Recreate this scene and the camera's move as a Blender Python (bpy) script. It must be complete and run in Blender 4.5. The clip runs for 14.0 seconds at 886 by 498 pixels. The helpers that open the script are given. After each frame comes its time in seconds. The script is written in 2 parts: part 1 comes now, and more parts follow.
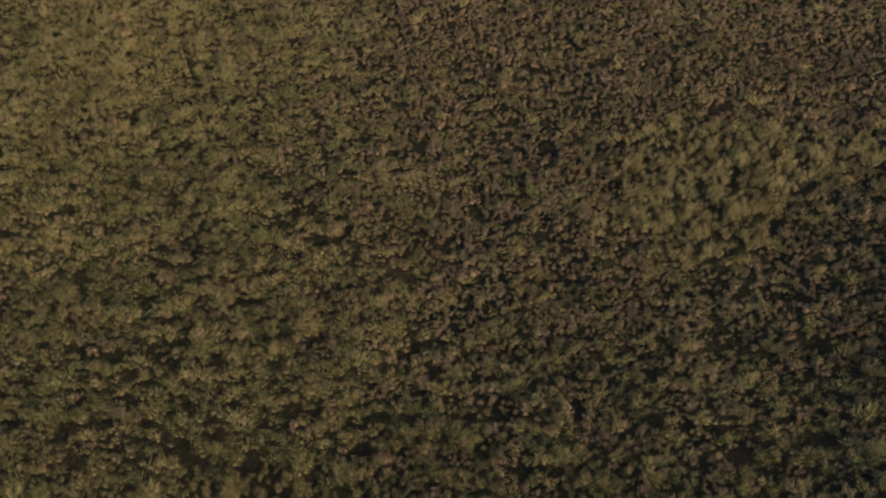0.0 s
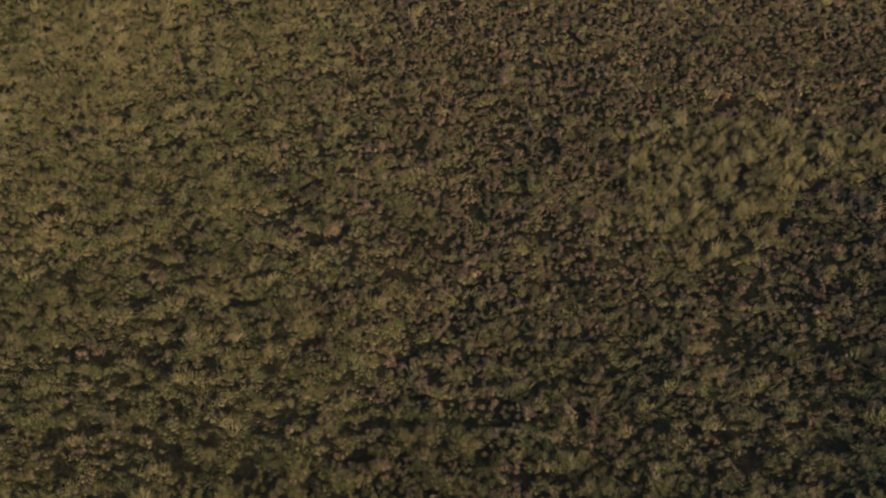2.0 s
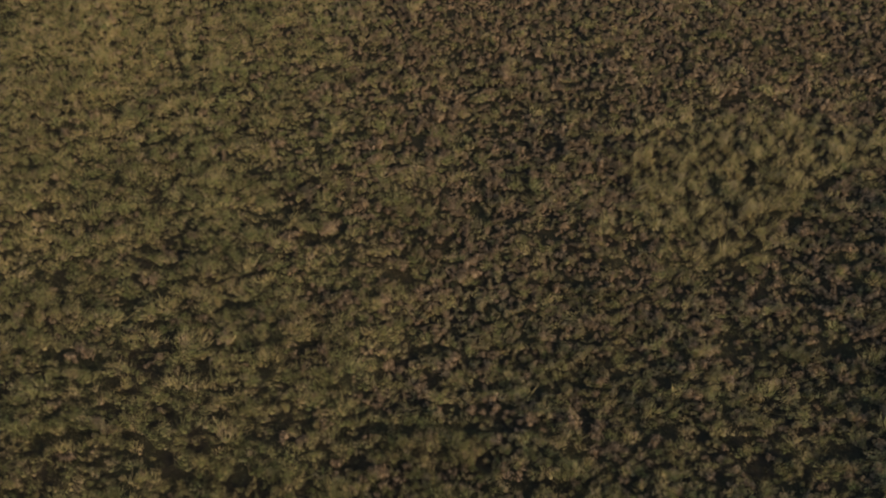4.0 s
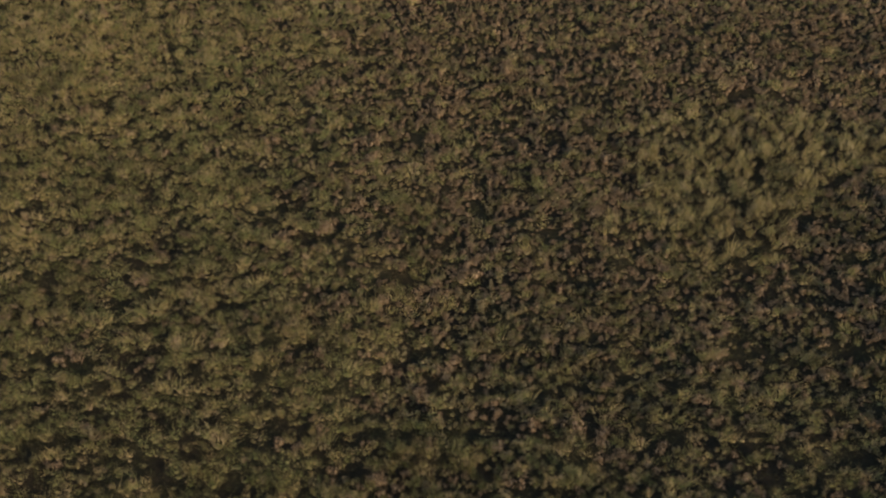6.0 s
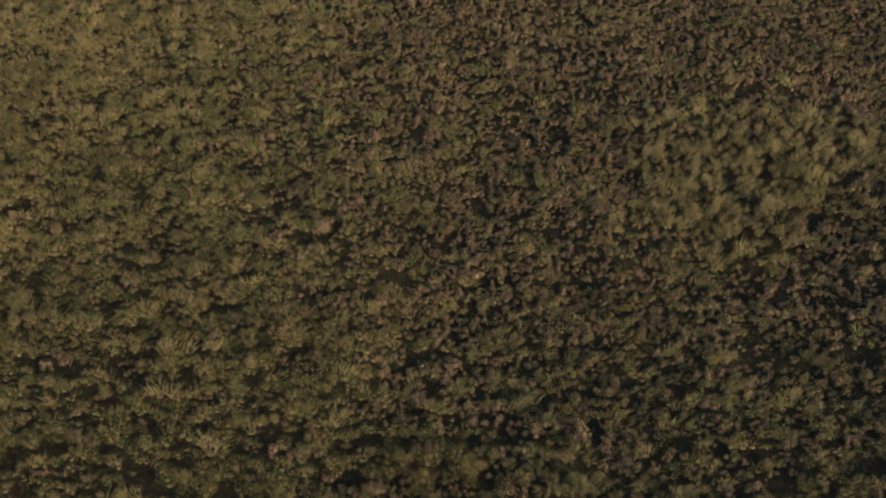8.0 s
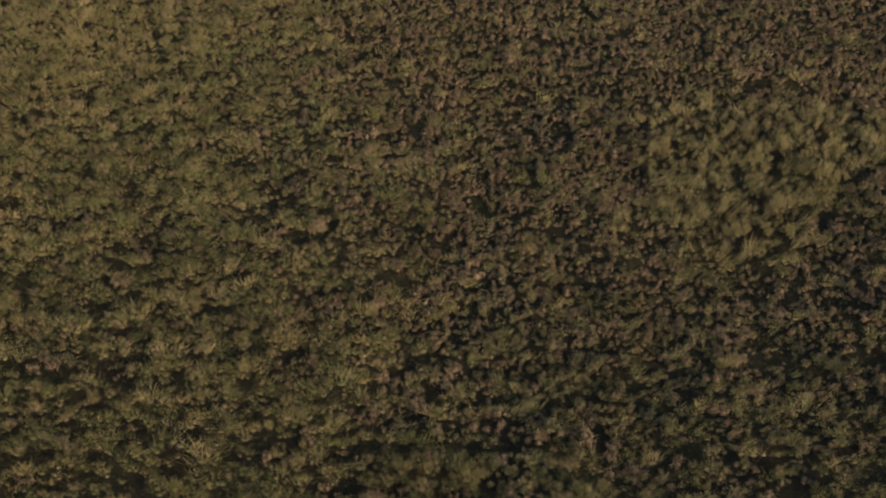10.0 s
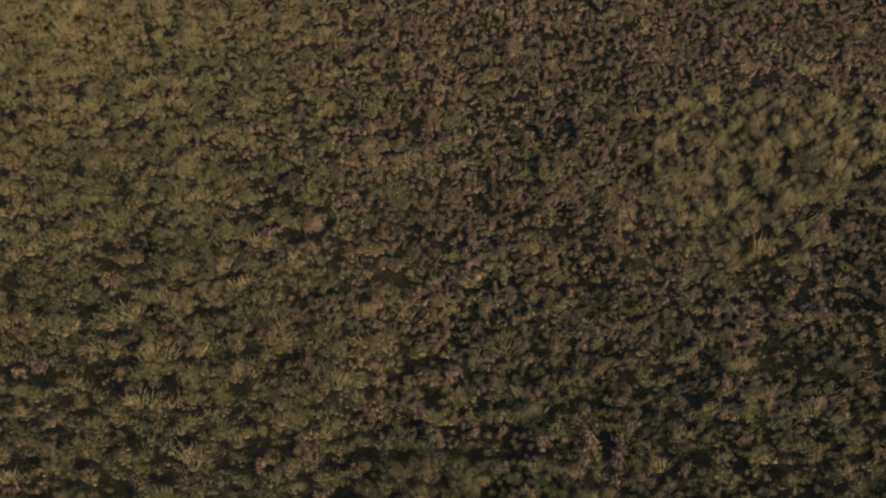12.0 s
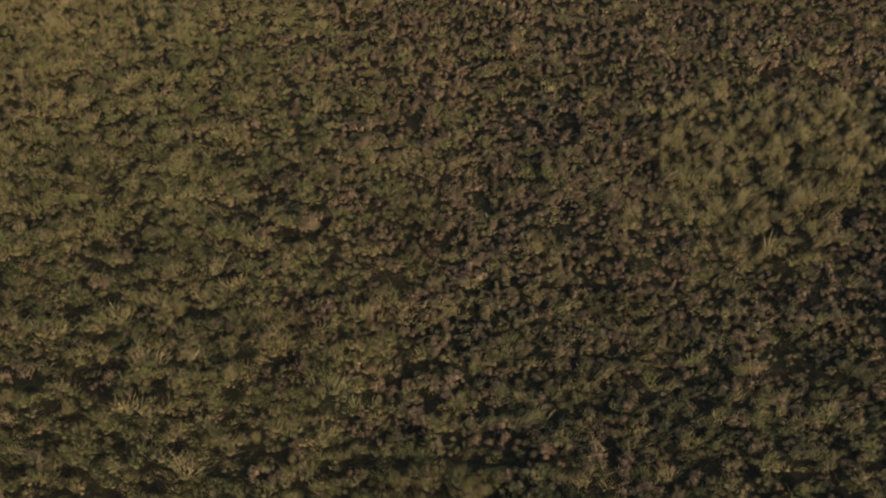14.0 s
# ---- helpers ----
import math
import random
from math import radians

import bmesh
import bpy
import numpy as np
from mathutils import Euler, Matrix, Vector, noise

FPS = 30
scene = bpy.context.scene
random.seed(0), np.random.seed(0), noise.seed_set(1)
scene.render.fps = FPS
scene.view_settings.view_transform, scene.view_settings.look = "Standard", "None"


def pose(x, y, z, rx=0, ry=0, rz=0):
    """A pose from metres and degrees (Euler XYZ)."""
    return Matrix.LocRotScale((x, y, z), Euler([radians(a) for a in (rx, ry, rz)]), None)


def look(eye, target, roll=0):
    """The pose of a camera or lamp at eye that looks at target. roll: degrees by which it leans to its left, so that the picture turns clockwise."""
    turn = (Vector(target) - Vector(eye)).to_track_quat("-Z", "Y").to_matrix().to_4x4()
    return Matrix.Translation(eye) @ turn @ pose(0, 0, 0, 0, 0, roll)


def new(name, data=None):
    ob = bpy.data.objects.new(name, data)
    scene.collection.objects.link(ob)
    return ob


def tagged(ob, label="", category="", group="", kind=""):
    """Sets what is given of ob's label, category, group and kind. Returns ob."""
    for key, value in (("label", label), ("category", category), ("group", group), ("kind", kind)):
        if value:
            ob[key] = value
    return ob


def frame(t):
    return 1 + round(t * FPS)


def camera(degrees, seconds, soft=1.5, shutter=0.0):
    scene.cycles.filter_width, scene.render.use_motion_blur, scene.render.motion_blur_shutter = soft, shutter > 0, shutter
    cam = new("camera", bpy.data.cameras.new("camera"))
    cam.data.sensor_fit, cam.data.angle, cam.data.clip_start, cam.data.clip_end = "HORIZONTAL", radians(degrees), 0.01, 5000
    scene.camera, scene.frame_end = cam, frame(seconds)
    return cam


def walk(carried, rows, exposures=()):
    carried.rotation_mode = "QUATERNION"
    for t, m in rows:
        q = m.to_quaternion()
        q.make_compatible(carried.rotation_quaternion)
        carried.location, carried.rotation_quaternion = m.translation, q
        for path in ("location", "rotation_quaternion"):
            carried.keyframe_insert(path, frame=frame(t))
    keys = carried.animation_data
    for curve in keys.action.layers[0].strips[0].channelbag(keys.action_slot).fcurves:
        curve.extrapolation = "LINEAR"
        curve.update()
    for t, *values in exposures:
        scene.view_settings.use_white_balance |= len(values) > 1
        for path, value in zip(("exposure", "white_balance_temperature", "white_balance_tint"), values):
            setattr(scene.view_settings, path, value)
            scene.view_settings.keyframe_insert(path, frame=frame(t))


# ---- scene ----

# ---------------------------------------------------------------- camera
cam = camera(40.0, 14.0, soft=2.06)
PATH = [
    (0, pose(-0.008, -5.778, 60.250, 43.486, 0, 0.035) @ pose(0, 0, 0, 0, 0, 0.046)),
    (1, pose(-0.007, -4.975, 59.511, 43.428, 0, 0.031) @ pose(0, 0, 0, 0, 0, 0.038)),
    (2, pose(-0.006, -4.163, 58.767, 43.366, 0, 0.027) @ pose(0, 0, 0, 0, 0, 0.030)),
    (3, pose(-0.005, -3.344, 58.019, 43.300, 0, 0.023) @ pose(0, 0, 0, 0, 0, 0.022)),
    (4, pose(-0.004, -2.520, 57.270, 43.230, 0, 0.019) @ pose(0, 0, 0, 0, 0, 0.015)),
    (5, pose(-0.003, -1.692, 56.520, 43.156, 0, 0.015) @ pose(0, 0, 0, 0, 0, 0.008)),
    (6, pose(-0.002, -0.861, 55.771, 43.077, 0, 0.011) @ pose(0, 0, 0, 0, 0, 0.001)),
    (7, pose(-0.001, -0.029, 55.024, 42.994, 0, 0.006) @ pose(0, 0, 0, 0, 0, -0.005)),
    (8, pose(-0.001, 0.804, 54.280, 42.906, 0, 0.002) @ pose(0, 0, 0, 0, 0, -0.012)),
    (9, pose(0.000, 1.637, 53.540, 42.813, 0, -0.002) @ pose(0, 0, 0, 0, 0, -0.018)),
    (10, pose(0.001, 2.468, 52.805, 42.714, 0, -0.006) @ pose(0, 0, 0, 0, 0, -0.023)),
    (11, pose(0.002, 3.297, 52.076, 42.611, 0, -0.010) @ pose(0, 0, 0, 0, 0, -0.029)),
    (12, pose(0.002, 4.047, 51.319, 42.567, 0, -0.015) @ pose(0, 0, 0, 0, 0, -0.032)),
    (13, pose(0.002, 4.853, 50.597, 42.468, 0, -0.020) @ pose(0, 0, 0, 0, 0, -0.037)),
    (14, pose(0.003, 5.653, 49.884, 42.363, 0, -0.024) @ pose(0, 0, 0, 0, 0, -0.041)),
]
walk(cam, PATH)

# ---------------------------------------------------------------- light
SUN_EL, SUN_AZ = 16.0, 138.0            # degrees; azimuth clockwise from +y
world = bpy.data.worlds.new("evening_sky")
scene.world = world
world.use_nodes = True
wt = world.node_tree
sky = wt.nodes.new("ShaderNodeTexSky")
sky.sky_type = "NISHITA"
sky.sun_disc = False
sky.sun_elevation = radians(SUN_EL)
sky.sun_rotation = radians(SUN_AZ)
wt.links.new(sky.outputs[0], wt.nodes["Background"].inputs[0])
wt.nodes["Background"].inputs[1].default_value = 0.15

sun = new("sun", bpy.data.lights.new("sun", "SUN"))
sun.data.energy = 3.65
sun.data.angle = radians(0.6)
sun.data.color = (1.0, 0.79, 0.545)
az, el = radians(SUN_AZ), radians(SUN_EL)
TO_SUN = Vector((math.sin(az) * math.cos(el), math.cos(az) * math.cos(el), math.sin(el)))
sun.matrix_world = look(TO_SUN * 300, (0, 0, 0))
scene.view_settings.exposure = 0.80


# ---------------------------------------------------------------- materials
def nodes_of(name):
    m = bpy.data.materials.new(name)
    m.use_nodes = True
    t = m.node_tree
    return m, t, t.nodes["Principled BSDF"], t.nodes["Material Output"]


def noise_node(t, scale, detail=3.0, rough=0.55):
    n = t.nodes.new("ShaderNodeTexNoise")
    n.inputs["Scale"].default_value = scale
    n.inputs["Detail"].default_value = detail
    n.inputs["Roughness"].default_value = rough
    g = t.nodes.new("ShaderNodeNewGeometry")
    t.links.new(g.outputs["Position"], n.inputs["Vector"])
    return n


def spread(t, value, low, high):
    """Stretches a value between low and high to 0..1."""
    n = t.nodes.new("ShaderNodeMapRange")
    n.inputs[1].default_value, n.inputs[2].default_value = low, high
    t.links.new(value, n.inputs[0])
    return n.outputs[0]


def blend(t, fac, a, b):
    n = t.nodes.new("ShaderNodeMix")
    n.data_type = "RGBA"
    if isinstance(fac, float):
        n.inputs[0].default_value = fac
    else:
        t.links.new(fac, n.inputs[0])
    for socket, v in ((n.inputs[6], a), (n.inputs[7], b)):
        if isinstance(v, tuple):
            socket.default_value = (*v, 1)
        else:
            t.links.new(v, socket)
    return n.outputs[2]


def streak_node(t, scale, flat):
    """Fine upright streaks, as of many thin stems."""
    n = noise_node(t, scale, 3, 0.6)
    g = n.inputs["Vector"].links[0].from_socket
    m = t.nodes.new("ShaderNodeVectorMath")
    m.operation = "MULTIPLY"
    m.inputs[1].default_value = (1, 1, flat)
    t.links.new(g, m.inputs[0])
    t.links.new(m.outputs[0], n.inputs["Vector"])
    return n


def plant(name, one, two, third, clump=1.9, patch=0.16, glow=0.22, rough=0.75, grain=22.0, flat=0.3, odd=None):
    """Foliage: each blade or leaf differs, and so do plants and stretches of them."""
    m, t, b, out = nodes_of(name)
    g = t.nodes.new("ShaderNodeNewGeometry")
    c = blend(t, g.outputs["Random Per Island"], one, two)
    c = blend(t, spread(t, noise_node(t, clump, 2).outputs[0], 0.42, 0.60), c, third)
    if odd:
        c = blend(t, spread(t, noise_node(t, clump * 0.7, 3).outputs[0], 0.54, 0.66), c, odd)
    dull = t.nodes.new("ShaderNodeHueSaturation")
    t.links.new(c, dull.inputs["Color"])
    fine = streak_node(t, grain, flat)
    broad = spread_to(t, noise_node(t, patch, 3).outputs[0], 0.35, 0.65, 0.85, 1.15)
    both = t.nodes.new("ShaderNodeMath")
    both.operation = "MULTIPLY"
    t.links.new(broad, both.inputs[0])
    t.links.new(spread_to(t, fine.outputs[0], 0.3, 0.7, 0.72, 1.28), both.inputs[1])
    t.links.new(both.outputs[0], dull.inputs["Value"])
    t.links.new(dull.outputs[0], b.inputs["Base Color"])
    b.inputs["Roughness"].default_value = rough
    b.inputs["Specular IOR Level"].default_value = 0.05
    bump = t.nodes.new("ShaderNodeBump")
    bump.inputs["Strength"].default_value = 0.9
    bump.inputs["Distance"].default_value = 0.05
    t.links.new(fine.outputs[0], bump.inputs["Height"])
    t.links.new(bump.outputs[0], b.inputs["Normal"])
    tr = t.nodes.new("ShaderNodeBsdfTranslucent")
    t.links.new(dull.outputs[0], tr.inputs[0])
    mix = t.nodes.new("ShaderNodeMixShader")
    mix.inputs[0].default_value = glow
    t.links.new(b.outputs[0], mix.inputs[1])
    t.links.new(tr.outputs[0], mix.inputs[2])
    t.links.new(mix.outputs[0], out.inputs[0])
    return m


def spread_to(t, value, low, high, a, b):
    n = t.nodes.new("ShaderNodeMapRange")
    n.inputs[1].default_value, n.inputs[2].default_value = low, high
    n.inputs[3].default_value, n.inputs[4].default_value = a, b
    t.links.new(value, n.inputs[0])
    return n.outputs[0]


def soil_material():
    m, t, b, out = nodes_of("shade_darkened_peat")
    # peat tones taken down to near black, so the colour carries the gaps' shade
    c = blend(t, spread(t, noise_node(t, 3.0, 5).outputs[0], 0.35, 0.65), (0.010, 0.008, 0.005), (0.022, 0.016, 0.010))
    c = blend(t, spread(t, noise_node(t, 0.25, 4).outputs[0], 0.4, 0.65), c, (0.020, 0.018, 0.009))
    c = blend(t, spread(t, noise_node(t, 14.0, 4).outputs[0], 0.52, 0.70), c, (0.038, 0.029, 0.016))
    t.links.new(c, b.inputs["Base Color"])
    b.inputs["Roughness"].default_value = 0.95
    b.inputs["Specular IOR Level"].default_value = 0.08
    bump = t.nodes.new("ShaderNodeBump")
    bump.inputs["Strength"].default_value = 0.8
    bump.inputs["Distance"].default_value = 0.08
    t.links.new(noise_node(t, 9.0, 6, 0.7).outputs[0], bump.inputs["Height"])
    t.links.new(bump.outputs[0], b.inputs["Normal"])
    return m


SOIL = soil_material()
GREEN = plant("green_moor_grass", (0.198, 0.171, 0.069), (0.291, 0.246, 0.114), (0.160, 0.160, 0.060), glow=0.46, odd=(0.285, 0.215, 0.118))
STRAW = plant("straw_moor_grass", (0.288, 0.220, 0.101), (0.383, 0.290, 0.139), (0.236, 0.209, 0.085), glow=0.46, odd=(0.345, 0.250, 0.148))
PALE = plant("pale_olive_moor_grass", (0.286, 0.224, 0.105), (0.380, 0.296, 0.144), (0.247, 0.214, 0.089), glow=0.46, odd=(0.330, 0.248, 0.144))
BROWN = plant("brown_low_shrub", (0.172, 0.121, 0.071), (0.275, 0.195, 0.121), (0.190, 0.130, 0.077), glow=0.38)
RUSSET = plant("russet_low_shrub", (0.196, 0.136, 0.081), (0.274, 0.187, 0.114), (0.170, 0.122, 0.069), glow=0.38)
KHAKI = plant("khaki_low_shrub", (0.150, 0.116, 0.060), (0.240, 0.186, 0.104), (0.135, 0.118, 0.052), glow=0.38)
# litter and short grass far darker than GREEN: shade between plants put into colour
MAT = plant("shade_dark_grass_and_litter", (0.058, 0.046, 0.023), (0.105, 0.082, 0.040), (0.055, 0.054, 0.022), glow=0.1, rough=0.9)


# ---------------------------------------------------------------- the lie of the land
def waves(x, y, size, seed):
    """A smooth, uneven value about -1..1 with bumps of that size."""
    r = np.random.RandomState(seed)
    v = np.zeros_like(x)
    for _ in range(7):
        a, p, k = r.uniform(0, 2 * np.pi), r.uniform(0, 2 * np.pi), r.uniform(0.7, 1.5) * 2 * np.pi / size
        v = v + np.sin(k * (x * np.cos(a) + y * np.sin(a)) + p)
    return v / 3.2


def height(x, y):
    x, y = np.asarray(x, float), np.asarray(y, float)
    near = np.exp(-(((x / 70) ** 2 + ((y - 55) / 70) ** 2) ** 2))
    z = 0.05 * waves(x, y, 2.6, 2) + 0.10 * waves(x, y, 7.0, 3) + 0.20 * waves(x, y, 19.0, 4)
    s = 0.69 * x - 0.72 * y                 # along the way to the sun
    # added rises: tilted off the sun to dim the south-east, towards it north-west
    z = z + 0.0027 * np.clip(s + 33, 0, 40) ** 2 + 0.0007 * np.clip(-50 - s, 0, 45) ** 2
    return z * near - 0.25


def hump(x, y, cx, cy, rx, ry):
    return np.exp(-(((x - cx) / rx) ** 2 + ((y - cy) / ry) ** 2))


def patch(x, y):
    """The pale stretches of tall grass among the shrubs, with firm edges, 0..1."""
    v = (hump(x, y, 18.0, 57.2, 6.4, 7.0) + 0.85 * hump(x, y, 27.5, 61.6, 6.3, 2.7) + 0.30 * hump(x, y, 29.5, 69.5, 5.0, 4.0)
         + 0.13 * waves(x, y, 4.0, 15) + 0.07 * waves(x, y, 1.7, 16))
    return 1 / (1 + np.exp(-(v - 0.42) * 12))


def turf(x, y):
    """A stretch of short even grass with few tussocks, 0..1."""
    return 1 / (1 + np.exp(-(hump(x, y, -39, 77, 5.6, 9.0) + 0.10 * waves(x, y, 3.0, 17) - 0.45) * 12))


def lush(x, y):
    """Where short green grass fills the ground between the tussocks, 0..1."""
    return hump(x, y, -33, 82, 22, 20)


def paleness(x, y):
    """Where the grass is tall, dry and pale, 0..1."""
    return np.clip(patch(x, y) + 0.6 * hump(x, y, -32, 74, 14, 14), 0, 1)


def browness(x, y):
    """How far low brown shrubs take over from grass, 0..1."""
    edge = 3.5 + 0.22 * (y - 50)            # from grass on the west to shrubs on the east
    v = 1 / (1 + np.exp(-(x + edge) / 4.6))
    v = v + (0.35 + 0.65 * v) * (0.15 * waves(x, y, 6.0, 11) + 0.10 * waves(x, y, 2.5, 12)) - 1.5 * patch(x, y)
    v = 1 / (1 + np.exp(-(v - 0.5) * 4.6))
    return np.clip(v * (1 - 0.45 * hump(x, y, 12, 34, 20, 8)), 0.03, 0.95)


# bare hollows between the plants: x, y, half their length and half their width
HOLLOWS_NEAR_WEST = [(-23.0, 42.7, 0.8, 0.5), (-20.9, 42.7, 0.6, 0.5), (-19.4, 43.2, 0.8, 0.3), (-17.3, 43.0, 0.8, 0.5), (-16.3, 41.1, 0.9, 0.5), (-21.1, 40.4, 0.7, 0.4), (-10.5, 41.1, 0.7, 0.5), (-14.1, 40.8, 0.6, 0.5), (-10.2, 43.8, 0.8, 0.5), (-17.8, 39.6, 0.9, 0.5), (-19.2, 38.9, 0.4, 0.5), (-15.5, 38.8, 0.5, 0.8), (-22.5, 36.5, 0.9, 0.7), (-22.9, 35.4, 0.7, 0.5), (-20.6, 36.9, 0.7, 0.7), (-18.1, 36.9, 0.5, 0.5), (-16.3, 36.3, 1.0, 0.4), (-17.3, 35.4, 1.0, 0.5), (-15.5, 35.1, 0.9, 0.8), (-11.2, 36.8, 0.6, 0.6), (-13.7, 35.8, 1.0, 0.6), (-12.4, 37.9, 0.7, 0.4), (-9.0, 37.6, 0.5, 0.7), (-21.6, 33.9, 1.2, 0.4), (-11.2, 34.2, 0.7, 0.6)]
HOLLOWS_NEAR_MIDDLE = [(-5.8, 40.3, 1.0, 0.4), (-7.4, 38.3, 0.6, 0.4), (-3.8, 37.2, 0.7, 0.5), (-5.2, 38.3, 0.7, 0.5), (-5.6, 36.7, 0.9, 0.4), (-3.7, 38.7, 0.6, 0.4), (-2.4, 41.0, 0.4, 0.5), (-1.9, 43.4, 0.5, 0.6), (-7.8, 43.4, 0.8, 0.5), (-3.6, 41.6, 0.7, 0.4), (1.4, 40.2, 0.8, 0.4), (3.0, 40.6, 0.6, 0.4), (5.5, 40.1, 0.7, 0.4), (2.3, 42.4, 0.6, 0.5), (3.1, 37.4, 0.6, 0.8), (1.4, 37.4, 0.6, 0.5), (0.0, 37.2, 0.4, 0.6), (-1.8, 37.2, 0.7, 0.5), (-4.6, 35.2, 0.5, 0.4), (-1.5, 34.6, 0.9, 0.4), (2.2, 34.4, 0.7, 0.5), (7.1, 35.4, 0.9, 0.6), (4.5, 41.8, 0.4, 0.6), (-15.1, 33.9, 0.7, 0.6)]
HOLLOWS_NEAR_EAST = [(8.2, 35.3, 0.9, 0.4), (8.3, 37.6, 0.5, 0.5), (12.0, 36.7, 0.7, 0.5), (13.1, 40.4, 0.7, 0.5), (14.0, 39.3, 0.6, 0.5), (15.8, 41.4, 0.8, 0.3), (17.2, 44.1, 1.1, 0.5), (17.3, 42.6, 0.9, 0.6), (19.5, 42.4, 1.4, 0.5), (22.9, 42.8, 0.8, 0.8), (24.3, 42.2, 1.0, 0.5), (18.3, 38.7, 0.9, 0.6), (17.6, 41.0, 0.4, 0.8), (15.8, 36.0, 0.8, 0.5), (17.0, 34.0, 1.5, 0.5), (22.2, 35.1, 1.2, 0.5), (21.7, 38.0, 0.6, 0.5), (20.4, 39.1, 0.5, 0.5), (10.3, 41.0, 0.6, 0.4), (11.4, 34.2, 0.7, 0.4), (23.3, 46.6, 0.6, 0.7), (25.7, 47.5, 0.7, 0.7), (19.7, 47.3, 0.6, 0.7), (17.5, 47.3, 0.6, 1.0)]
HOLLOWS_HALFWAY_WEST = [(-26.7, 54.9, 0.5, 1.0), (-23.7, 55.2, 0.8, 0.5), (-17.6, 55.4, 0.6, 0.9), (-19.2, 56.7, 0.5, 0.7), (-21.6, 51.7, 0.5, 0.5), (-25.9, 49.2, 0.8, 0.4), (-19.0, 50.1, 0.5, 0.5), (-19.6, 46.3, 0.5, 1.0), (-17.2, 48.6, 0.7, 0.4), (-17.7, 47.5, 0.6, 0.7), (-11.6, 49.3, 0.7, 0.5), (-12.8, 51.6, 0.7, 0.4), (-10.6, 54.8, 0.9, 0.6), (-11.2, 53.6, 0.6, 0.6), (-20.9, 45.1, 0.6, 0.4), (-9.6, 47.5, 0.4, 0.6), (-14.7, 45.3, 0.5, 0.5), (-16.0, 50.0, 0.6, 0.4), (-26.5, 51.2, 0.8, 0.4), (-26.6, 63.1, 0.5, 0.6), (-23.5, 64.9, 0.5, 0.6), (-19.1, 62.0, 0.7, 0.5), (-21.6, 68.3, 0.7, 0.3), (-25.8, 60.0, 0.5, 0.5)]
HOLLOWS_HALFWAY_MIDDLE = [(-8.4, 52.2, 1.0, 0.5), (-7.0, 54.1, 0.5, 0.5), (-6.9, 47.5, 0.4, 0.5), (-2.1, 52.2, 0.6, 0.6), (-2.4, 48.9, 0.9, 0.6), (2.4, 54.7, 0.5, 0.7), (2.4, 56.7, 0.5, 0.5), (0.2, 56.7, 0.4, 0.6), (-6.1, 51.7, 0.5, 0.5), (1.6, 51.2, 0.4, 0.4), (7.7, 48.4, 0.8, 0.4), (5.7, 56.7, 0.5, 0.4), (-1.5, 46.4, 0.5, 0.6), (4.1, 62.7, 0.7, 0.6), (5.3, 64.9, 0.7, 0.7), (-1.9, 62.2, 0.6, 0.6), (-6.1, 62.7, 0.9, 0.4), (-8.9, 60.8, 0.4, 0.7), (10.1, 62.8, 0.6, 0.8), (7.5, 62.0, 0.7, 0.6), (7.6, 59.9, 1.3, 0.4), (2.5, 61.1, 1.1, 0.3), (-0.5, 60.3, 0.5, 0.6), (-9.7, 63.4, 0.5, 0.6)]
HOLLOWS_HALFWAY_EAST = [(10.4, 50.2, 1.3, 0.4), (14.6, 51.7, 1.0, 0.4), (11.6, 52.9, 0.7, 0.5), (13.1, 49.6, 0.6, 0.8), (13.0, 51.7, 0.5, 0.6), (18.4, 49.1, 0.8, 0.6), (16.2, 47.3, 0.8, 0.5), (24.6, 53.3, 1.0, 0.4), (26.2, 51.2, 0.6, 0.5), (18.1, 51.4, 1.2, 0.4), (22.5, 49.3, 1.0, 0.4), (25.2, 49.8, 0.5, 0.7), (18.7, 57.7, 0.4, 0.7), (22.7, 57.1, 0.4, 0.7), (19.2, 55.1, 0.5, 0.4), (19.3, 66.4, 0.6, 0.8), (21.7, 66.6, 0.6, 0.8), (26.7, 73.3, 1.0, 0.5), (25.4, 74.5, 0.5, 0.6), (12.7, 71.9, 0.5, 0.8), (0.2, 71.3, 0.6, 0.7), (-5.7, 74.7, 0.4, 1.0), (7.3, 70.8, 0.6, 0.5), (-3.4, 66.6, 0.7, 0.5)]
# tussocks that stand out: x, y, radius
STANDING_OUT = [(-24.8, 45.6, 0.99), (-10.6, 42.3, 0.9), (-10.6, 45.3, 0.86), (-7.2, 37.5, 0.73), (-13.4, 35.0, 1.07), (-21.7, 41.2, 0.89), (-18.4, 40.5, 0.82), (-2.0, 40.8, 0.7), (-16.8, 46.7, 0.74), (-13.9, 46.7, 0.74), (-9.0, 38.6, 0.8), (7.9, 34.7, 0.89), (2.0, 35.7, 0.96), (1.5, 35.0, 0.77), (16.6, 35.3, 0.78), (14.9, 42.3, 0.77), (16.5, 39.7, 0.75), (-26.9, 65.9, 1.19), (10.4, 60.2, 0.68), (14.2, 60.2, 0.91), (20.3, 58.2, 0.89), (17.4, 61.8, 0.84), (19.1, 60.0, 0.83), (20.6, 55.2, 0.8)]


# narrow grooves trodden between the plants
GROOVES = [[(5.0, 72.0), (6.4, 71.6), (7.2, 71.3), (7.9, 70.8)],
           [(-21.5, 76.4), (-21.1, 74.4), (-20.7, 72.9), (-19.8, 70.4), (-19.3, 68.4)],
           [(-20.1, 42.5), (-19.0, 42.1), (-17.5, 41.4), (-16.2, 41.2)]]


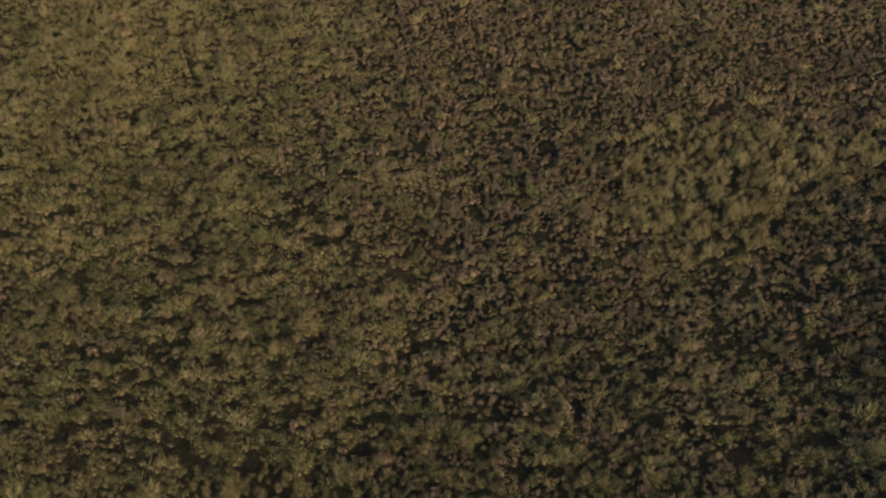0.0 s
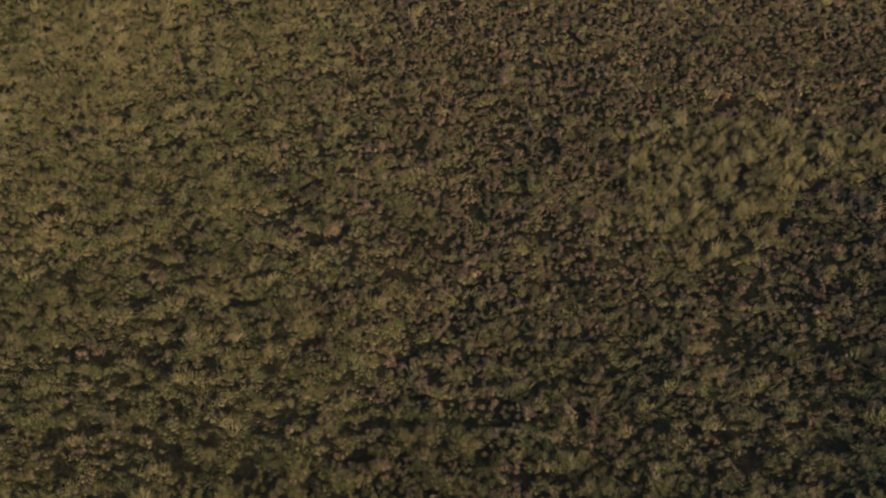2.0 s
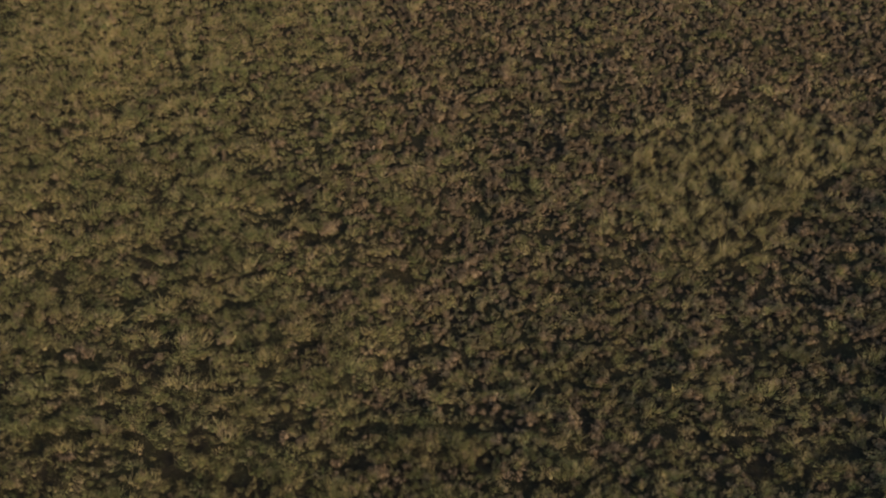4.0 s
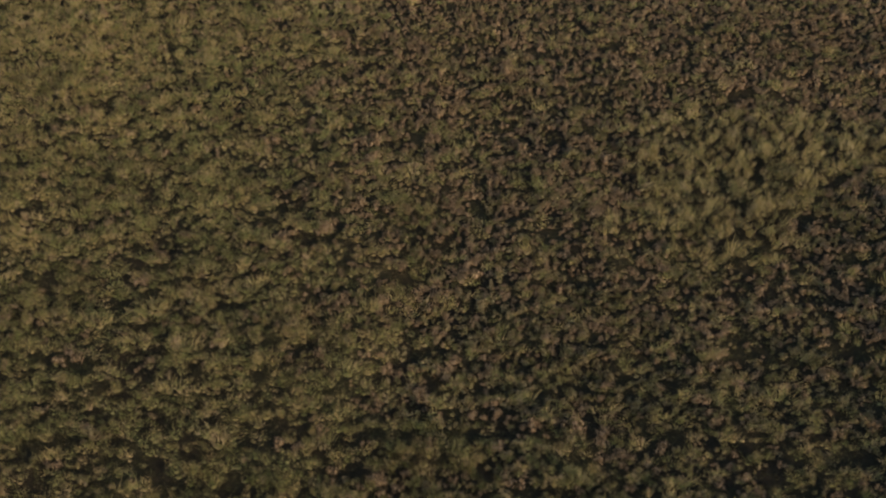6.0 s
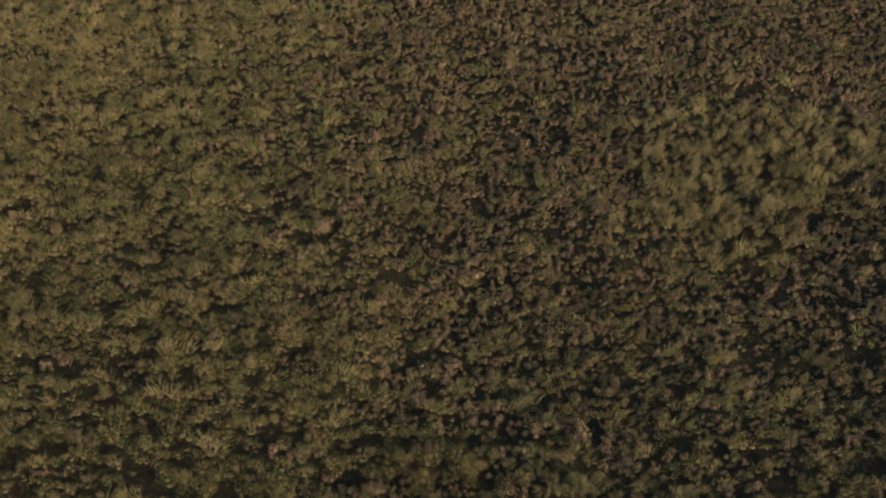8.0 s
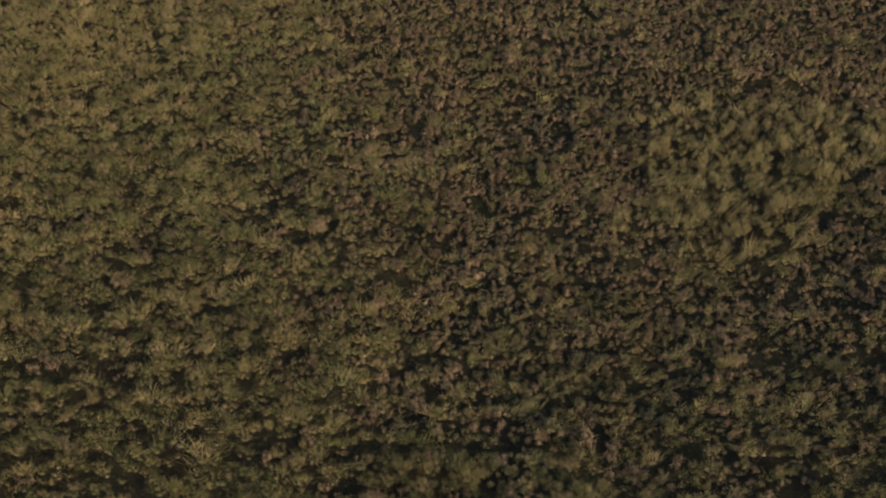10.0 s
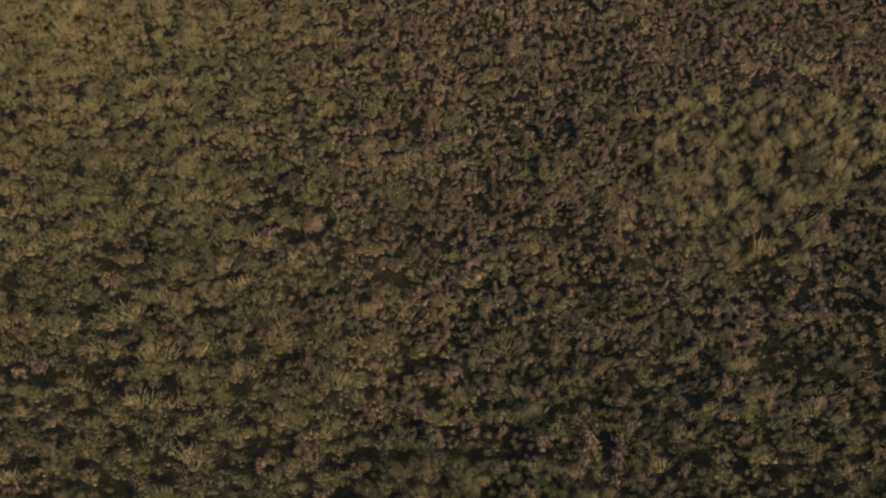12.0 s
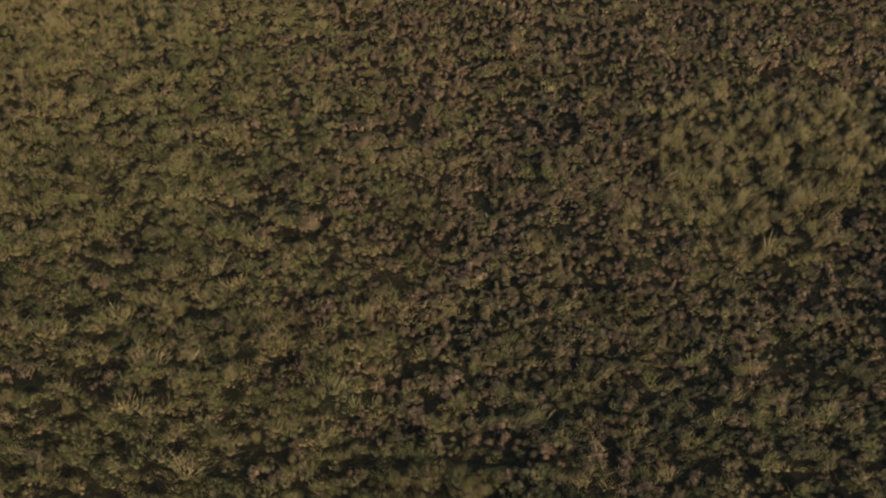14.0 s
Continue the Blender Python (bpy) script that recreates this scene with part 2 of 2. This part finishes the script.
def from_groove(x, y):
    """The distance to the nearest groove."""
    d = np.full_like(x, 99.0)
    for line in GROOVES:
        for (ax, ay), (bx, by) in zip(line, line[1:]):
            t = np.clip(((x - ax) * (bx - ax) + (y - ay) * (by - ay)) / ((bx - ax) ** 2 + (by - ay) ** 2), 0, 1)
            d = np.minimum(d, np.hypot(x - ax - t * (bx - ax), y - ay - t * (by - ay)))
    return d


def ground_mesh():
    """One sheet, fine in the middle and coarser towards the horizon."""
    def lines(lo, hi, far):
        fine = np.arange(lo, hi + 0.01, 0.5)
        out = np.array([3, 8, 18, 40, 90, 200, 450, 1000, 2200, far])
        return np.concatenate([(lo - out)[::-1], fine, hi + out])
    xs, ys = lines(-60, 60, 4200), lines(5, 110, 4200)
    gx, gy = np.meshgrid(xs, ys)
    v = np.stack([gx.ravel(), gy.ravel(), height(gx, gy).ravel()], 1)
    i = np.arange(len(xs) * len(ys)).reshape(len(ys), len(xs))
    f = np.stack([i[:-1, :-1], i[:-1, 1:], i[1:, 1:], i[1:, :-1]], -1).reshape(-1, 4)
    me = bpy.data.meshes.new("ground")
    me.from_pydata(v.tolist(), [], f.tolist())
    me.polygons.foreach_set("use_smooth", np.ones(len(f), bool))
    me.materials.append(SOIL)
    return me


ground = tagged(new("ground", ground_mesh()), "peaty moorland ground under tussock grass, coloured extra dark for shade", "ground", kind="structure")


# ---------------------------------------------------------------- plants
def cushion(rnd, radius, tall, rings=3, around=9):
    """A lumpy mound with full shoulders, open below."""
    v, f = [], []
    lobes = [rnd.uniform(0.78, 1.2) for _ in range(around)]
    for k in range(rings):
        a = (k / rings) * math.pi / 2
        for j in range(around):
            b = 2 * math.pi * (j + 0.5 * (k % 2)) / around
            s = lobes[j] * rnd.uniform(0.86, 1.12) * radius * math.cos(a) ** 0.75
            v.append((s * math.cos(b), s * math.sin(b), tall * math.sin(a) * rnd.uniform(0.8, 1.14) - 0.07 * (k == 0)))
    v.append((rnd.uniform(-0.15, 0.15) * radius, rnd.uniform(-0.15, 0.15) * radius, tall * rnd.uniform(0.92, 1.12)))
    for k in range(rings - 1):
        for j in range(around):
            a, b, c, d = k * around + j, k * around + (j + 1) % around, (k + 1) * around + (j + 1) % around, (k + 1) * around + j
            f += [(a, b, c), (a, c, d)]
    top = len(v) - 1
    for j in range(around):
        f.append(((rings - 1) * around + j, (rings - 1) * around + (j + 1) % around, top))
    return v, f


def spikes(rnd, count, radius, tall, long, wide, lean):
    """Thin upright blades that stand out of a mound, bent outwards a little."""
    v, f = [], []
    for _ in range(count):
        b, a = rnd.uniform(0, 2 * math.pi), math.asin(rnd.uniform(0.05, 1))
        r = radius * math.cos(a) * rnd.uniform(0.8, 1.0)
        p = Vector((r * math.cos(b), r * math.sin(b), tall * math.sin(a) * rnd.uniform(0.4, 0.95)))
        out = lean * math.cos(a) + rnd.gauss(0, 0.16)
        way = Vector((math.cos(b) * out + rnd.gauss(0, 0.16), math.sin(b) * out + rnd.gauss(0, 0.16), 1)).normalized()
        face = rnd.uniform(0, math.pi)
        side = Vector((math.cos(face), math.sin(face), 0)) * wide * rnd.uniform(0.5, 1.1)
        tip = p + way * long * rnd.uniform(0.5, 1.1) * (1.4 if rnd.random() < 0.08 else 1.0)
        n = len(v)
        v += [tuple(p - side), tuple(p + side), tuple(tip)]
        f.append((n, n + 1, n + 2))
    return v, f


def blades(rnd, count, radius, long, wide, lean, rise=0.0):
    """Arching, tapering blades that spring from a tuft of uneven outline."""
    v, f = [], []
    two, three = rnd.uniform(0, 6.28), rnd.uniform(0, 6.28)
    for _ in range(count):
        b = rnd.uniform(0, 2 * math.pi)
        lobe = 1 + 0.38 * math.sin(2 * b + two) + 0.28 * math.sin(3 * b + three)
        u = math.sqrt(rnd.random())
        r = radius * u * lobe
        out = b + rnd.gauss(0, 1.1)
        ln, w = long * min(1.7, rnd.lognormvariate(-0.1, 0.34)) * (0.75 + 0.25 * lobe), wide * rnd.uniform(0.6, 1.4)
        tilt = lean * (0.2 + u) * rnd.uniform(0.5, 1.5)
        base = Vector((r * math.cos(b), r * math.sin(b), 0.02 + rise * math.sqrt(max(0.0, 1 - u ** 2))))
        ahead = Vector((math.cos(out), math.sin(out), 0))
        face = b + math.pi / 2 + rnd.gauss(0, 0.9)
        side = Vector((math.cos(face), math.sin(face), 0)) * w / 2
        mid = base + ahead * ln * 0.5 * math.sin(tilt) + Vector((0, 0, ln * 0.5 * math.cos(tilt)))
        bend = min(tilt * 1.3 + 0.06, 1.7)
        tip = mid + ahead * ln * 0.55 * math.sin(bend) + Vector((0, 0, ln * 0.55 * math.cos(bend)))
        n = len(v)
        v += [tuple(base), tuple(mid + side), tuple(tip), tuple(mid - side)]
        f += [(n, n + 1, n + 3), (n + 3, n + 1, n + 2)]
    return v, f


def wisps(rnd, count, each, radius, long, wide, lean):
    """Bunches of blades that lean together and end in a loose point, like flames."""
    v, f = [], []
    for _ in range(count):
        b, r = rnd.uniform(0, 2 * math.pi), radius * math.sqrt(rnd.random())
        out = lean * (0.25 + r / radius) * rnd.uniform(0.4, 1.5)
        lead = Vector((math.cos(b) * out + rnd.gauss(0, 0.15), math.sin(b) * out + rnd.gauss(0, 0.15), 1)).normalized()
        reach = long * min(1.5, rnd.lognormvariate(-0.08, 0.28))
        for _ in range(each):
            base = Vector((r * math.cos(b) + rnd.gauss(0, 0.035), r * math.sin(b) + rnd.gauss(0, 0.035), 0.02))
            way = (lead + Vector((rnd.gauss(0, 0.19), rnd.gauss(0, 0.19), 0))).normalized()
            ln, face = reach * rnd.uniform(0.6, 1.1), rnd.uniform(0, math.pi)
            side = Vector((math.cos(face), math.sin(face), 0)) * wide * rnd.uniform(0.35, 0.7)
            mid = base + way * ln * 0.5
            tip = mid + (way + lead * 0.5 + Vector((lead.x, lead.y, -0.1)) * 0.35).normalized() * ln * 0.52
            n = len(v)
            v += [tuple(base), tuple(mid + side), tuple(tip), tuple(mid - side)]
            f += [(n, n + 1, n + 3), (n + 3, n + 1, n + 2)]
    return v, f


def leaves(rnd, count, radius, tall, size):
    """Small pointed sprigs all over a mound."""
    v, f = [], []
    for _ in range(count):
        b, a = rnd.uniform(0, 2 * math.pi), math.asin(rnd.uniform(0.08, 1))
        k = rnd.uniform(0.85, 1.15)
        p = Vector((radius * math.cos(a) * math.cos(b) * k, radius * math.cos(a) * math.sin(b) * k, tall * math.sin(a) * k))
        n = Vector((math.cos(a) * math.cos(b), math.cos(a) * math.sin(b), math.sin(a))) + Vector([rnd.gauss(0, 0.5) for _ in range(3)])
        q = n.to_track_quat("Z", "Y").to_matrix()
        w, h, turn = size * rnd.uniform(0.4, 0.8), size * rnd.uniform(0.9, 1.7), rnd.uniform(0, 6.28)
        c, s = math.cos(turn), math.sin(turn)
        i = len(v)
        for px, py, pz in ((-w / 2, -h / 3, 0), (w / 2, -h / 3, 0), (0, h * 0.66, 0.03)):
            v.append(tuple(p + q @ Vector((px * c - py * s, px * s + py * c, pz))))
        f.append((i, i + 1, i + 2))
    return v, f


def arrays(vf):
    return np.array(vf[0], float), np.array(vf[1], np.int64)


def mesh_of(name, v, f, material):
    me = bpy.data.meshes.new(name)
    me.vertices.add(len(v))
    me.vertices.foreach_set("co", np.ascontiguousarray(v, np.float32).ravel())
    me.loops.add(f.size)
    me.loops.foreach_set("vertex_index", f.ravel().astype(np.int32))
    me.polygons.add(len(f))
    me.polygons.foreach_set("loop_start", np.arange(0, f.size, 3, dtype=np.int32))
    me.polygons.foreach_set("use_smooth", np.ones(len(f), bool))
    me.update(calc_edges=True)
    me.materials.append(material)
    return me


def sown(name, shapes, spots, material, rnd, wide=1.24):
    """Plants of some shapes on spots of x, y, size, joined into one mesh; they spread wide times as far from east to west."""
    vs, fs, n = [], [], 0
    zs = height(spots[:, 0], spots[:, 1])
    ups = 1 + 0.36 * paleness(spots[:, 0], spots[:, 1])
    for (x, y, s), z, up in zip(spots, zs, ups):
        v, f = shapes[rnd.randrange(len(shapes))]
        a, k = rnd.uniform(0, 2 * math.pi), s * rnd.uniform(0.85, 1.15) * up
        c, d = math.cos(a) * s, math.sin(a) * s
        w, e, lx, ly = np.empty_like(v), rnd.uniform(0.7, 1.4), rnd.gauss(0.12, 0.20) * k, rnd.gauss(0.0, 0.22) * k
        w[:, 0] = (v[:, 0] * c * e - v[:, 1] * d) * wide + v[:, 2] * lx + x
        w[:, 1] = (v[:, 0] * d * e + v[:, 1] * c) / wide ** 0.6 + v[:, 2] * ly + y
        w[:, 2] = v[:, 2] * k + z
        vs.append(w)
        fs.append(f + n)
        n += len(v)
    return mesh_of(name, np.concatenate(vs), np.concatenate(fs), material)


def scatter(rnd, x0, x1, y0, y1, gap, tries, taken=None, wide=1.0):
    """Spots no closer to each other than gap(x, y), and wide times that from east to west."""
    cell, grid, spots = 1.0, taken if taken is not None else {}, []
    xs = np.array([rnd.uniform(x0, x1) for _ in range(tries)])
    ys = np.array([rnd.uniform(y0, y1) for _ in range(tries)])
    gs = gap(xs, ys)
    for x, y, g in zip(xs.tolist(), ys.tolist(), gs.tolist()):
        i, j = int(x // cell), int(y // cell)
        if any(((x - a) / wide) ** 2 + (y - b) ** 2 < (g + h) ** 2 / 4 for p in (i - 1, i, i + 1) for q in (j - 1, j, j + 1) for a, b, h in grid.get((p, q), ())):
            continue
        grid.setdefault((i, j), []).append((x, y, g))
        spots.append((x, y, g))
    return np.array(spots)


def gap(x, y):
    b = browness(x, y)
    return (0.335 * (1 - b) + 0.31 * b) * (1 + 0.20 * waves(x, y, 3.0, 21)) * (1 - (0.006 - 0.005 * b) * (y - 56)) * (1 + 0.34 * patch(x, y))


def streaks(x, y):
    """Uneven ground: low where it runs far below 0, in short bands that lie across the slope."""
    turn = 0.06 + 0.20 * hump(x, y, -18, 38, 20, 14)
    c, d = np.cos(turn), np.sin(turn)
    u, v = c * (x + 18) + d * (y - 38), -d * (x + 18) + c * (y - 38)
    return 1.1 * waves(u * 0.34, v, 1.05, 41) + 0.8 * waves(u * 0.5, v, 0.70, 42) + 0.3 * waves(u * 0.5, v, 2.4, 43)


def in_view(x, y, margin):
    """The stretch of moor that the flight looks at."""
    return (np.abs(x) < 25.3 + (y - 31.7) * 0.25 + margin) & (y > 31.7 - margin) & (y < 80.5 + margin)


def joined(*parts):
    vs, fs, n = [], [], 0
    for v, f in parts:
        vs.append(v)
        fs.append(f + n)
        n += len(v)
    return np.concatenate(vs), np.concatenate(fs)


def shifted(vf, x, y, k):
    v, f = vf
    return v * k + np.array([x, y, 0.0]), f


def tussock(rnd, count=72, wide=0.0140, bunches=4, lean=0.33):
    """One to three tufts grown into one another: their mounds, and their fanning blades and wisps."""
    lumps, tops, n = [], [], rnd.choice((1, 1, 2))
    for i in range(n):
        a, r, k = rnd.uniform(0, 6.28), 0.26 * (i > 0) * rnd.uniform(0.7, 1.2), (0.96, 0.82)[n - 1] * rnd.uniform(0.75, 1.2)
        x, y = r * math.cos(a), r * math.sin(a)
        lumps.append(shifted(arrays(cushion(rnd, 0.12, 0.05, 2, 6)), x, y, k))
        tops.append(shifted(joined(arrays(blades(rnd, count // n, 0.258, 0.45, wide, lean, 0.05)),
                                   arrays(wisps(rnd, max(1, round(bunches / n)), 6, 0.22, 0.56, wide * 0.75, lean * 0.9))), x, y, k))
    return lumps, tops


def shrub(rnd, count=128, leaf=0.062):
    """Low uneven cushions with sprigs all over them."""
    lumps, tops, n = [], [], rnd.choice((2, 3, 4))
    for i in range(n):
        a, r, k = rnd.uniform(0, 6.28), 0.25 * (i > 0) * rnd.uniform(0.5, 1.3), rnd.uniform(0.6, 1.15)
        x, y, high = r * math.cos(a), r * math.sin(a), 0.25 * rnd.uniform(0.65, 1.4)
        lumps.append(shifted(arrays(cushion(rnd, 0.10, high * 0.6, 2, 5)), x, y, k))
        tops.append(shifted(joined(arrays(leaves(rnd, round(count * 0.75 / n), 0.16, high, leaf / k ** 0.5)),
                                   arrays(spikes(rnd, round(count * 0.25 / n), 0.13, high * 0.8, 0.22, leaf * 0.22, 0.8))), x, y, k))
    return lumps, tops


def whole(plant_parts):
    return joined(*plant_parts[0], *plant_parts[1])


rnd = random.Random(5)
mounds, tufts = zip(*[tussock(rnd, 230, 0.0075, 4) for _ in range(20)])
hearts, sprigs = zip(*[shrub(rnd) for _ in range(20)])
grass_shapes = [whole(tussock(rnd, 92, 0.0112, 3, 0.36)) for _ in range(20)]
shrub_shapes = [whole(p) for p in zip(hearts, sprigs)]
far_grass = [whole(tussock(rnd, 76, 0.0170, 2, 0.36)) for _ in range(16)]
far_shrubs = [whole(shrub(rnd, 84, 0.070)) for _ in range(16)]
patch_shapes = [whole(tussock(rnd, 104, 0.0135, 5, 0.34)) for _ in range(16)]
big_mounds, big_tufts = zip(*[tussock(rnd, 420, 0.0075, 5) for _ in range(6)])

taken, chosen = {}, []
for x, y, r in STANDING_OUT:
    taken.setdefault((int(x // 1), int(y // 1)), []).append((x, y, r * 0.7))
    chosen.append((x, y, r))
spots = scatter(rnd, -50, 50, 24, 90, gap, 150000, taken, 1.35)
px, py = spots[:, 0], spots[:, 1]
relief = streaks(px, py)
keep = (relief > -1.10 - 0.4 * patch(px, py) - 0.5 * lush(px, py)
        + 0.44 * hump(px, py, 26, 38, 13, 14)) & in_view(px, py, 4.0)
for x, y, rx, ry in HOLLOWS_NEAR_WEST + HOLLOWS_NEAR_MIDDLE + HOLLOWS_NEAR_EAST + HOLLOWS_HALFWAY_WEST + HOLLOWS_HALFWAY_MIDDLE + HOLLOWS_HALFWAY_EAST:
    keep &= np.hypot((px - x) / rx, (py - y) / ry) > 0.80
keep &= from_groove(spots[:, 0], spots[:, 1]) > 0.26
keep &= np.array([rnd.random() for _ in spots]) > 0.92 * turf(spots[:, 0], spots[:, 1])
spots, relief = spots[keep], relief[keep]
b = browness(spots[:, 0], spots[:, 1])
shrubby = np.array([rnd.random() for _ in spots]) < b
hue = np.array([rnd.random() for _ in spots]) + 0.25 * waves(spots[:, 0], spots[:, 1], 5.0, 31) + 1.0 * paleness(spots[:, 0], spots[:, 1]) + 0.22 * b
size = spots.copy()
size[:, 2] = np.where(shrubby, spots[:, 2] / 0.30, spots[:, 2] / 0.405 / (1 + 0.20 * patch(spots[:, 0], spots[:, 1])))
size[:, 2] *= (1 + 0.30 * np.clip(relief, -1, 1)) * [min(1.6, rnd.lognormvariate(-0.03, 0.18)) for _ in spots]
big = np.array(chosen)
big[:, 2] /= 0.85
spots = np.concatenate([spots, big])
size = np.concatenate([size, big])
shrubby = np.concatenate([shrubby, np.zeros(len(big), bool)])
hue = np.concatenate([hue, np.ones(len(big))])

STRAWY = 0.62
# the plants that stand nearest the camera are things of their own
order = np.argsort(spots[:, 1] + 0.35 * np.abs(spots[:, 0]) + np.where(spots[:, 1] < 30.5, 1000, 0))
order = np.concatenate([np.arange(len(spots) - len(big), len(spots)), order])
single = np.zeros(len(spots), bool)
for kind in (~shrubby, shrubby):
    single[list(dict.fromkeys(int(i) for i in order if kind[i]))[:290]] = True
large = np.arange(len(spots)) >= len(spots) - len(big)


def lone(name, label, category, group, base_name, top_name, bases, tops, materials, which):
    """Plants as things, each with its mound and what grows from it; alike ones share their meshes."""
    made = {}
    for i in which:
        x, y, s = size[i]
        k, m = rnd.randrange(len(bases)), int(hue[i] > STRAWY)
        at = pose(x, y, float(height(x, y)), 0, 0, rnd.uniform(0, 360)) @ Matrix.Diagonal((s, s, s * rnd.uniform(0.9, 1.12), 1))
        if (k, m) not in made:
            made[k, m] = [(mesh_of(top_name, *t, materials[m]), mesh_of(base_name, *l, materials[m])) for l, t in zip(bases[k], tops[k])]
        thing = tagged(new(name), label[m], category, group)
        thing.matrix_world = at
        for top, base in made[k, m]:
            tuft = new(top_name, top)
            tuft.parent = thing
            new(base_name, base).parent = tuft


lone("grass_tussock", ("olive green moor grass tussock with arching blades", "straw-coloured dry moor grass tussock on peaty ground"),
     "grass tussock", "tussocks on the moor", "root_mound", "blade_tuft", mounds, tufts, (GREEN, STRAW), np.flatnonzero(single & ~shrubby & ~large))
lone("grass_tussock", ("", "large pale straw-coloured grass tussock with fine blades"),
     "grass tussock", "tussocks on the moor", "root_mound", "blade_tuft", big_mounds, big_tufts, (GREEN, STRAW), np.flatnonzero(large))
lone("low_shrub", ("low khaki green shrub with small dull leaves", "low brown heathy shrub on peaty ground"),
     "shrub", "low shrubs on the moor", "woody_heart", "foliage", hearts, sprigs, (KHAKI, BROWN), np.flatnonzero(single & shrubby))

many = ~single
in_patch = ~shrubby & (patch(spots[:, 0], spots[:, 1]) > 0.5) & many
tagged(new("pale_grass", sown("pale_grass", patch_shapes, size[in_patch], PALE, rnd, 1.06)), "tall pale olive grass in a patch among brown shrubs", "grass", kind="stuff")
many &= ~in_patch
khaki = np.array([rnd.random() for _ in spots]) < 0.36 + 0.40 * hump(spots[:, 0], spots[:, 1], 17, 36, 17, 11)
away = spots[:, 1] > 60
for name, label, category, near_shapes, far_shapes, material, those in (
        ("green_grass", "olive green moor grass tussocks in low sun", "grass", grass_shapes, far_grass, GREEN, ~shrubby & (hue <= STRAWY)),
        ("straw_grass", "straw-coloured dry moor grass tussocks", "grass", grass_shapes, far_grass, STRAW, ~shrubby & (hue > STRAWY)),
        ("brown_shrubs", "low brown heathy shrubs between the grass", "shrubs", shrub_shapes, far_shrubs, BROWN, shrubby & ~khaki & (hue <= STRAWY)),
        ("khaki_shrubs", "low khaki green shrubs between the grass", "shrubs", shrub_shapes, far_shrubs, KHAKI, shrubby & khaki),
        ("russet_shrubs", "low russet shrubs with dry sprigs", "shrubs", shrub_shapes, far_shrubs, RUSSET, shrubby & ~khaki & (hue > STRAWY))):
    tagged(new(name, sown(name, near_shapes, size[many & those & ~away], material, rnd, 1.05 if category == "shrubs" else 1.38)), label, category, kind="stuff")
    tagged(new("far_" + name, sown("far_" + name, far_shapes, size[many & those & away], material, rnd, 1.05 if category == "shrubs" else 1.38)), label, category, kind="stuff")

# short growth where the larger plants leave room, its tint darkened for shade there
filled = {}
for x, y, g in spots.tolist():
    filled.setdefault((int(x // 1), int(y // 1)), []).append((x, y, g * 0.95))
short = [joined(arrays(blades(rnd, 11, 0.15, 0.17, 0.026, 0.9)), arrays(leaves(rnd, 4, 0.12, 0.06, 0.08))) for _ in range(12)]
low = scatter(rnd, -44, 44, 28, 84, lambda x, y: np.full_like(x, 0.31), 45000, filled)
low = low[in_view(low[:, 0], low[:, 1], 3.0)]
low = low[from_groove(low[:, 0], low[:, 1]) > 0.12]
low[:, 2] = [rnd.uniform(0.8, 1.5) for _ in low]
tagged(new("short_grass", sown("short_grass", short, low, MAT, rnd)), "short grass and litter between the tussocks, tinted dark as shade", "grass", kind="stuff")
# short green grass that fills in between
sward = [arrays(blades(rnd, 22, 0.20, 0.20, 0.028, 0.6)) for _ in range(10)]
green = scatter(rnd, -46, -4, 54, 90, lambda x, y: np.full_like(x, 0.25), 30000)
fill = np.maximum(turf(green[:, 0], green[:, 1]), 0.9 * lush(green[:, 0], green[:, 1]) - 0.12)
green = green[(np.array([rnd.random() for _ in green]) < fill) & in_view(green[:, 0], green[:, 1], 3.0)]
green[:, 2] = [rnd.uniform(0.8, 1.3) for _ in green]
tagged(new("short_green_grass", sown("short_green_grass", sward, green, GREEN, rnd)), "short green grass between pale tussocks", "grass", kind="stuff")
# the moor goes on around, in coarser plants
coarse = [joined(arrays(cushion(rnd, 0.15, 0.07, 2, 5)), arrays(blades(rnd, 21, 0.27, 0.44, 0.048, 0.4))) for _ in range(10)]
ring = scatter(rnd, -17, 17, -17, 28, lambda x, y: np.full_like(x, 0.6), 9000)
ring[:, 2] = [rnd.uniform(0.9, 1.5) for _ in ring]
ring = ring[~in_view(ring[:, 0], ring[:, 1], 4.0)]
tagged(new("nearby_grass", sown("nearby_grass", coarse, ring, GREEN, rnd)), "olive moor grass nearer than the view", "grass", kind="stuff")
coarse = [arrays(blades(rnd, 11, 0.30, 0.46, 0.07, 0.4)) for _ in range(10)]
ring = scatter(rnd, -60, 60, -30, 100, lambda x, y: np.full_like(x, 1.1), 12000)
ring = np.concatenate([ring, [(rnd.gauss(0, 90), 45 + rnd.gauss(0, 90), 0.9) for _ in range(3000)]])
ring = ring[~in_view(ring[:, 0], ring[:, 1], 4.0) & ~((np.abs(ring[:, 0]) < 17) & (np.abs(ring[:, 1] - 5.5) < 22.5))]
ring[:, 2] = [rnd.uniform(0.9, 1.6) for _ in ring]
tagged(new("outlying_grass", sown("outlying_grass", coarse, ring, GREEN, rnd)), "olive moor grass that goes on round about", "grass", kind="stuff")
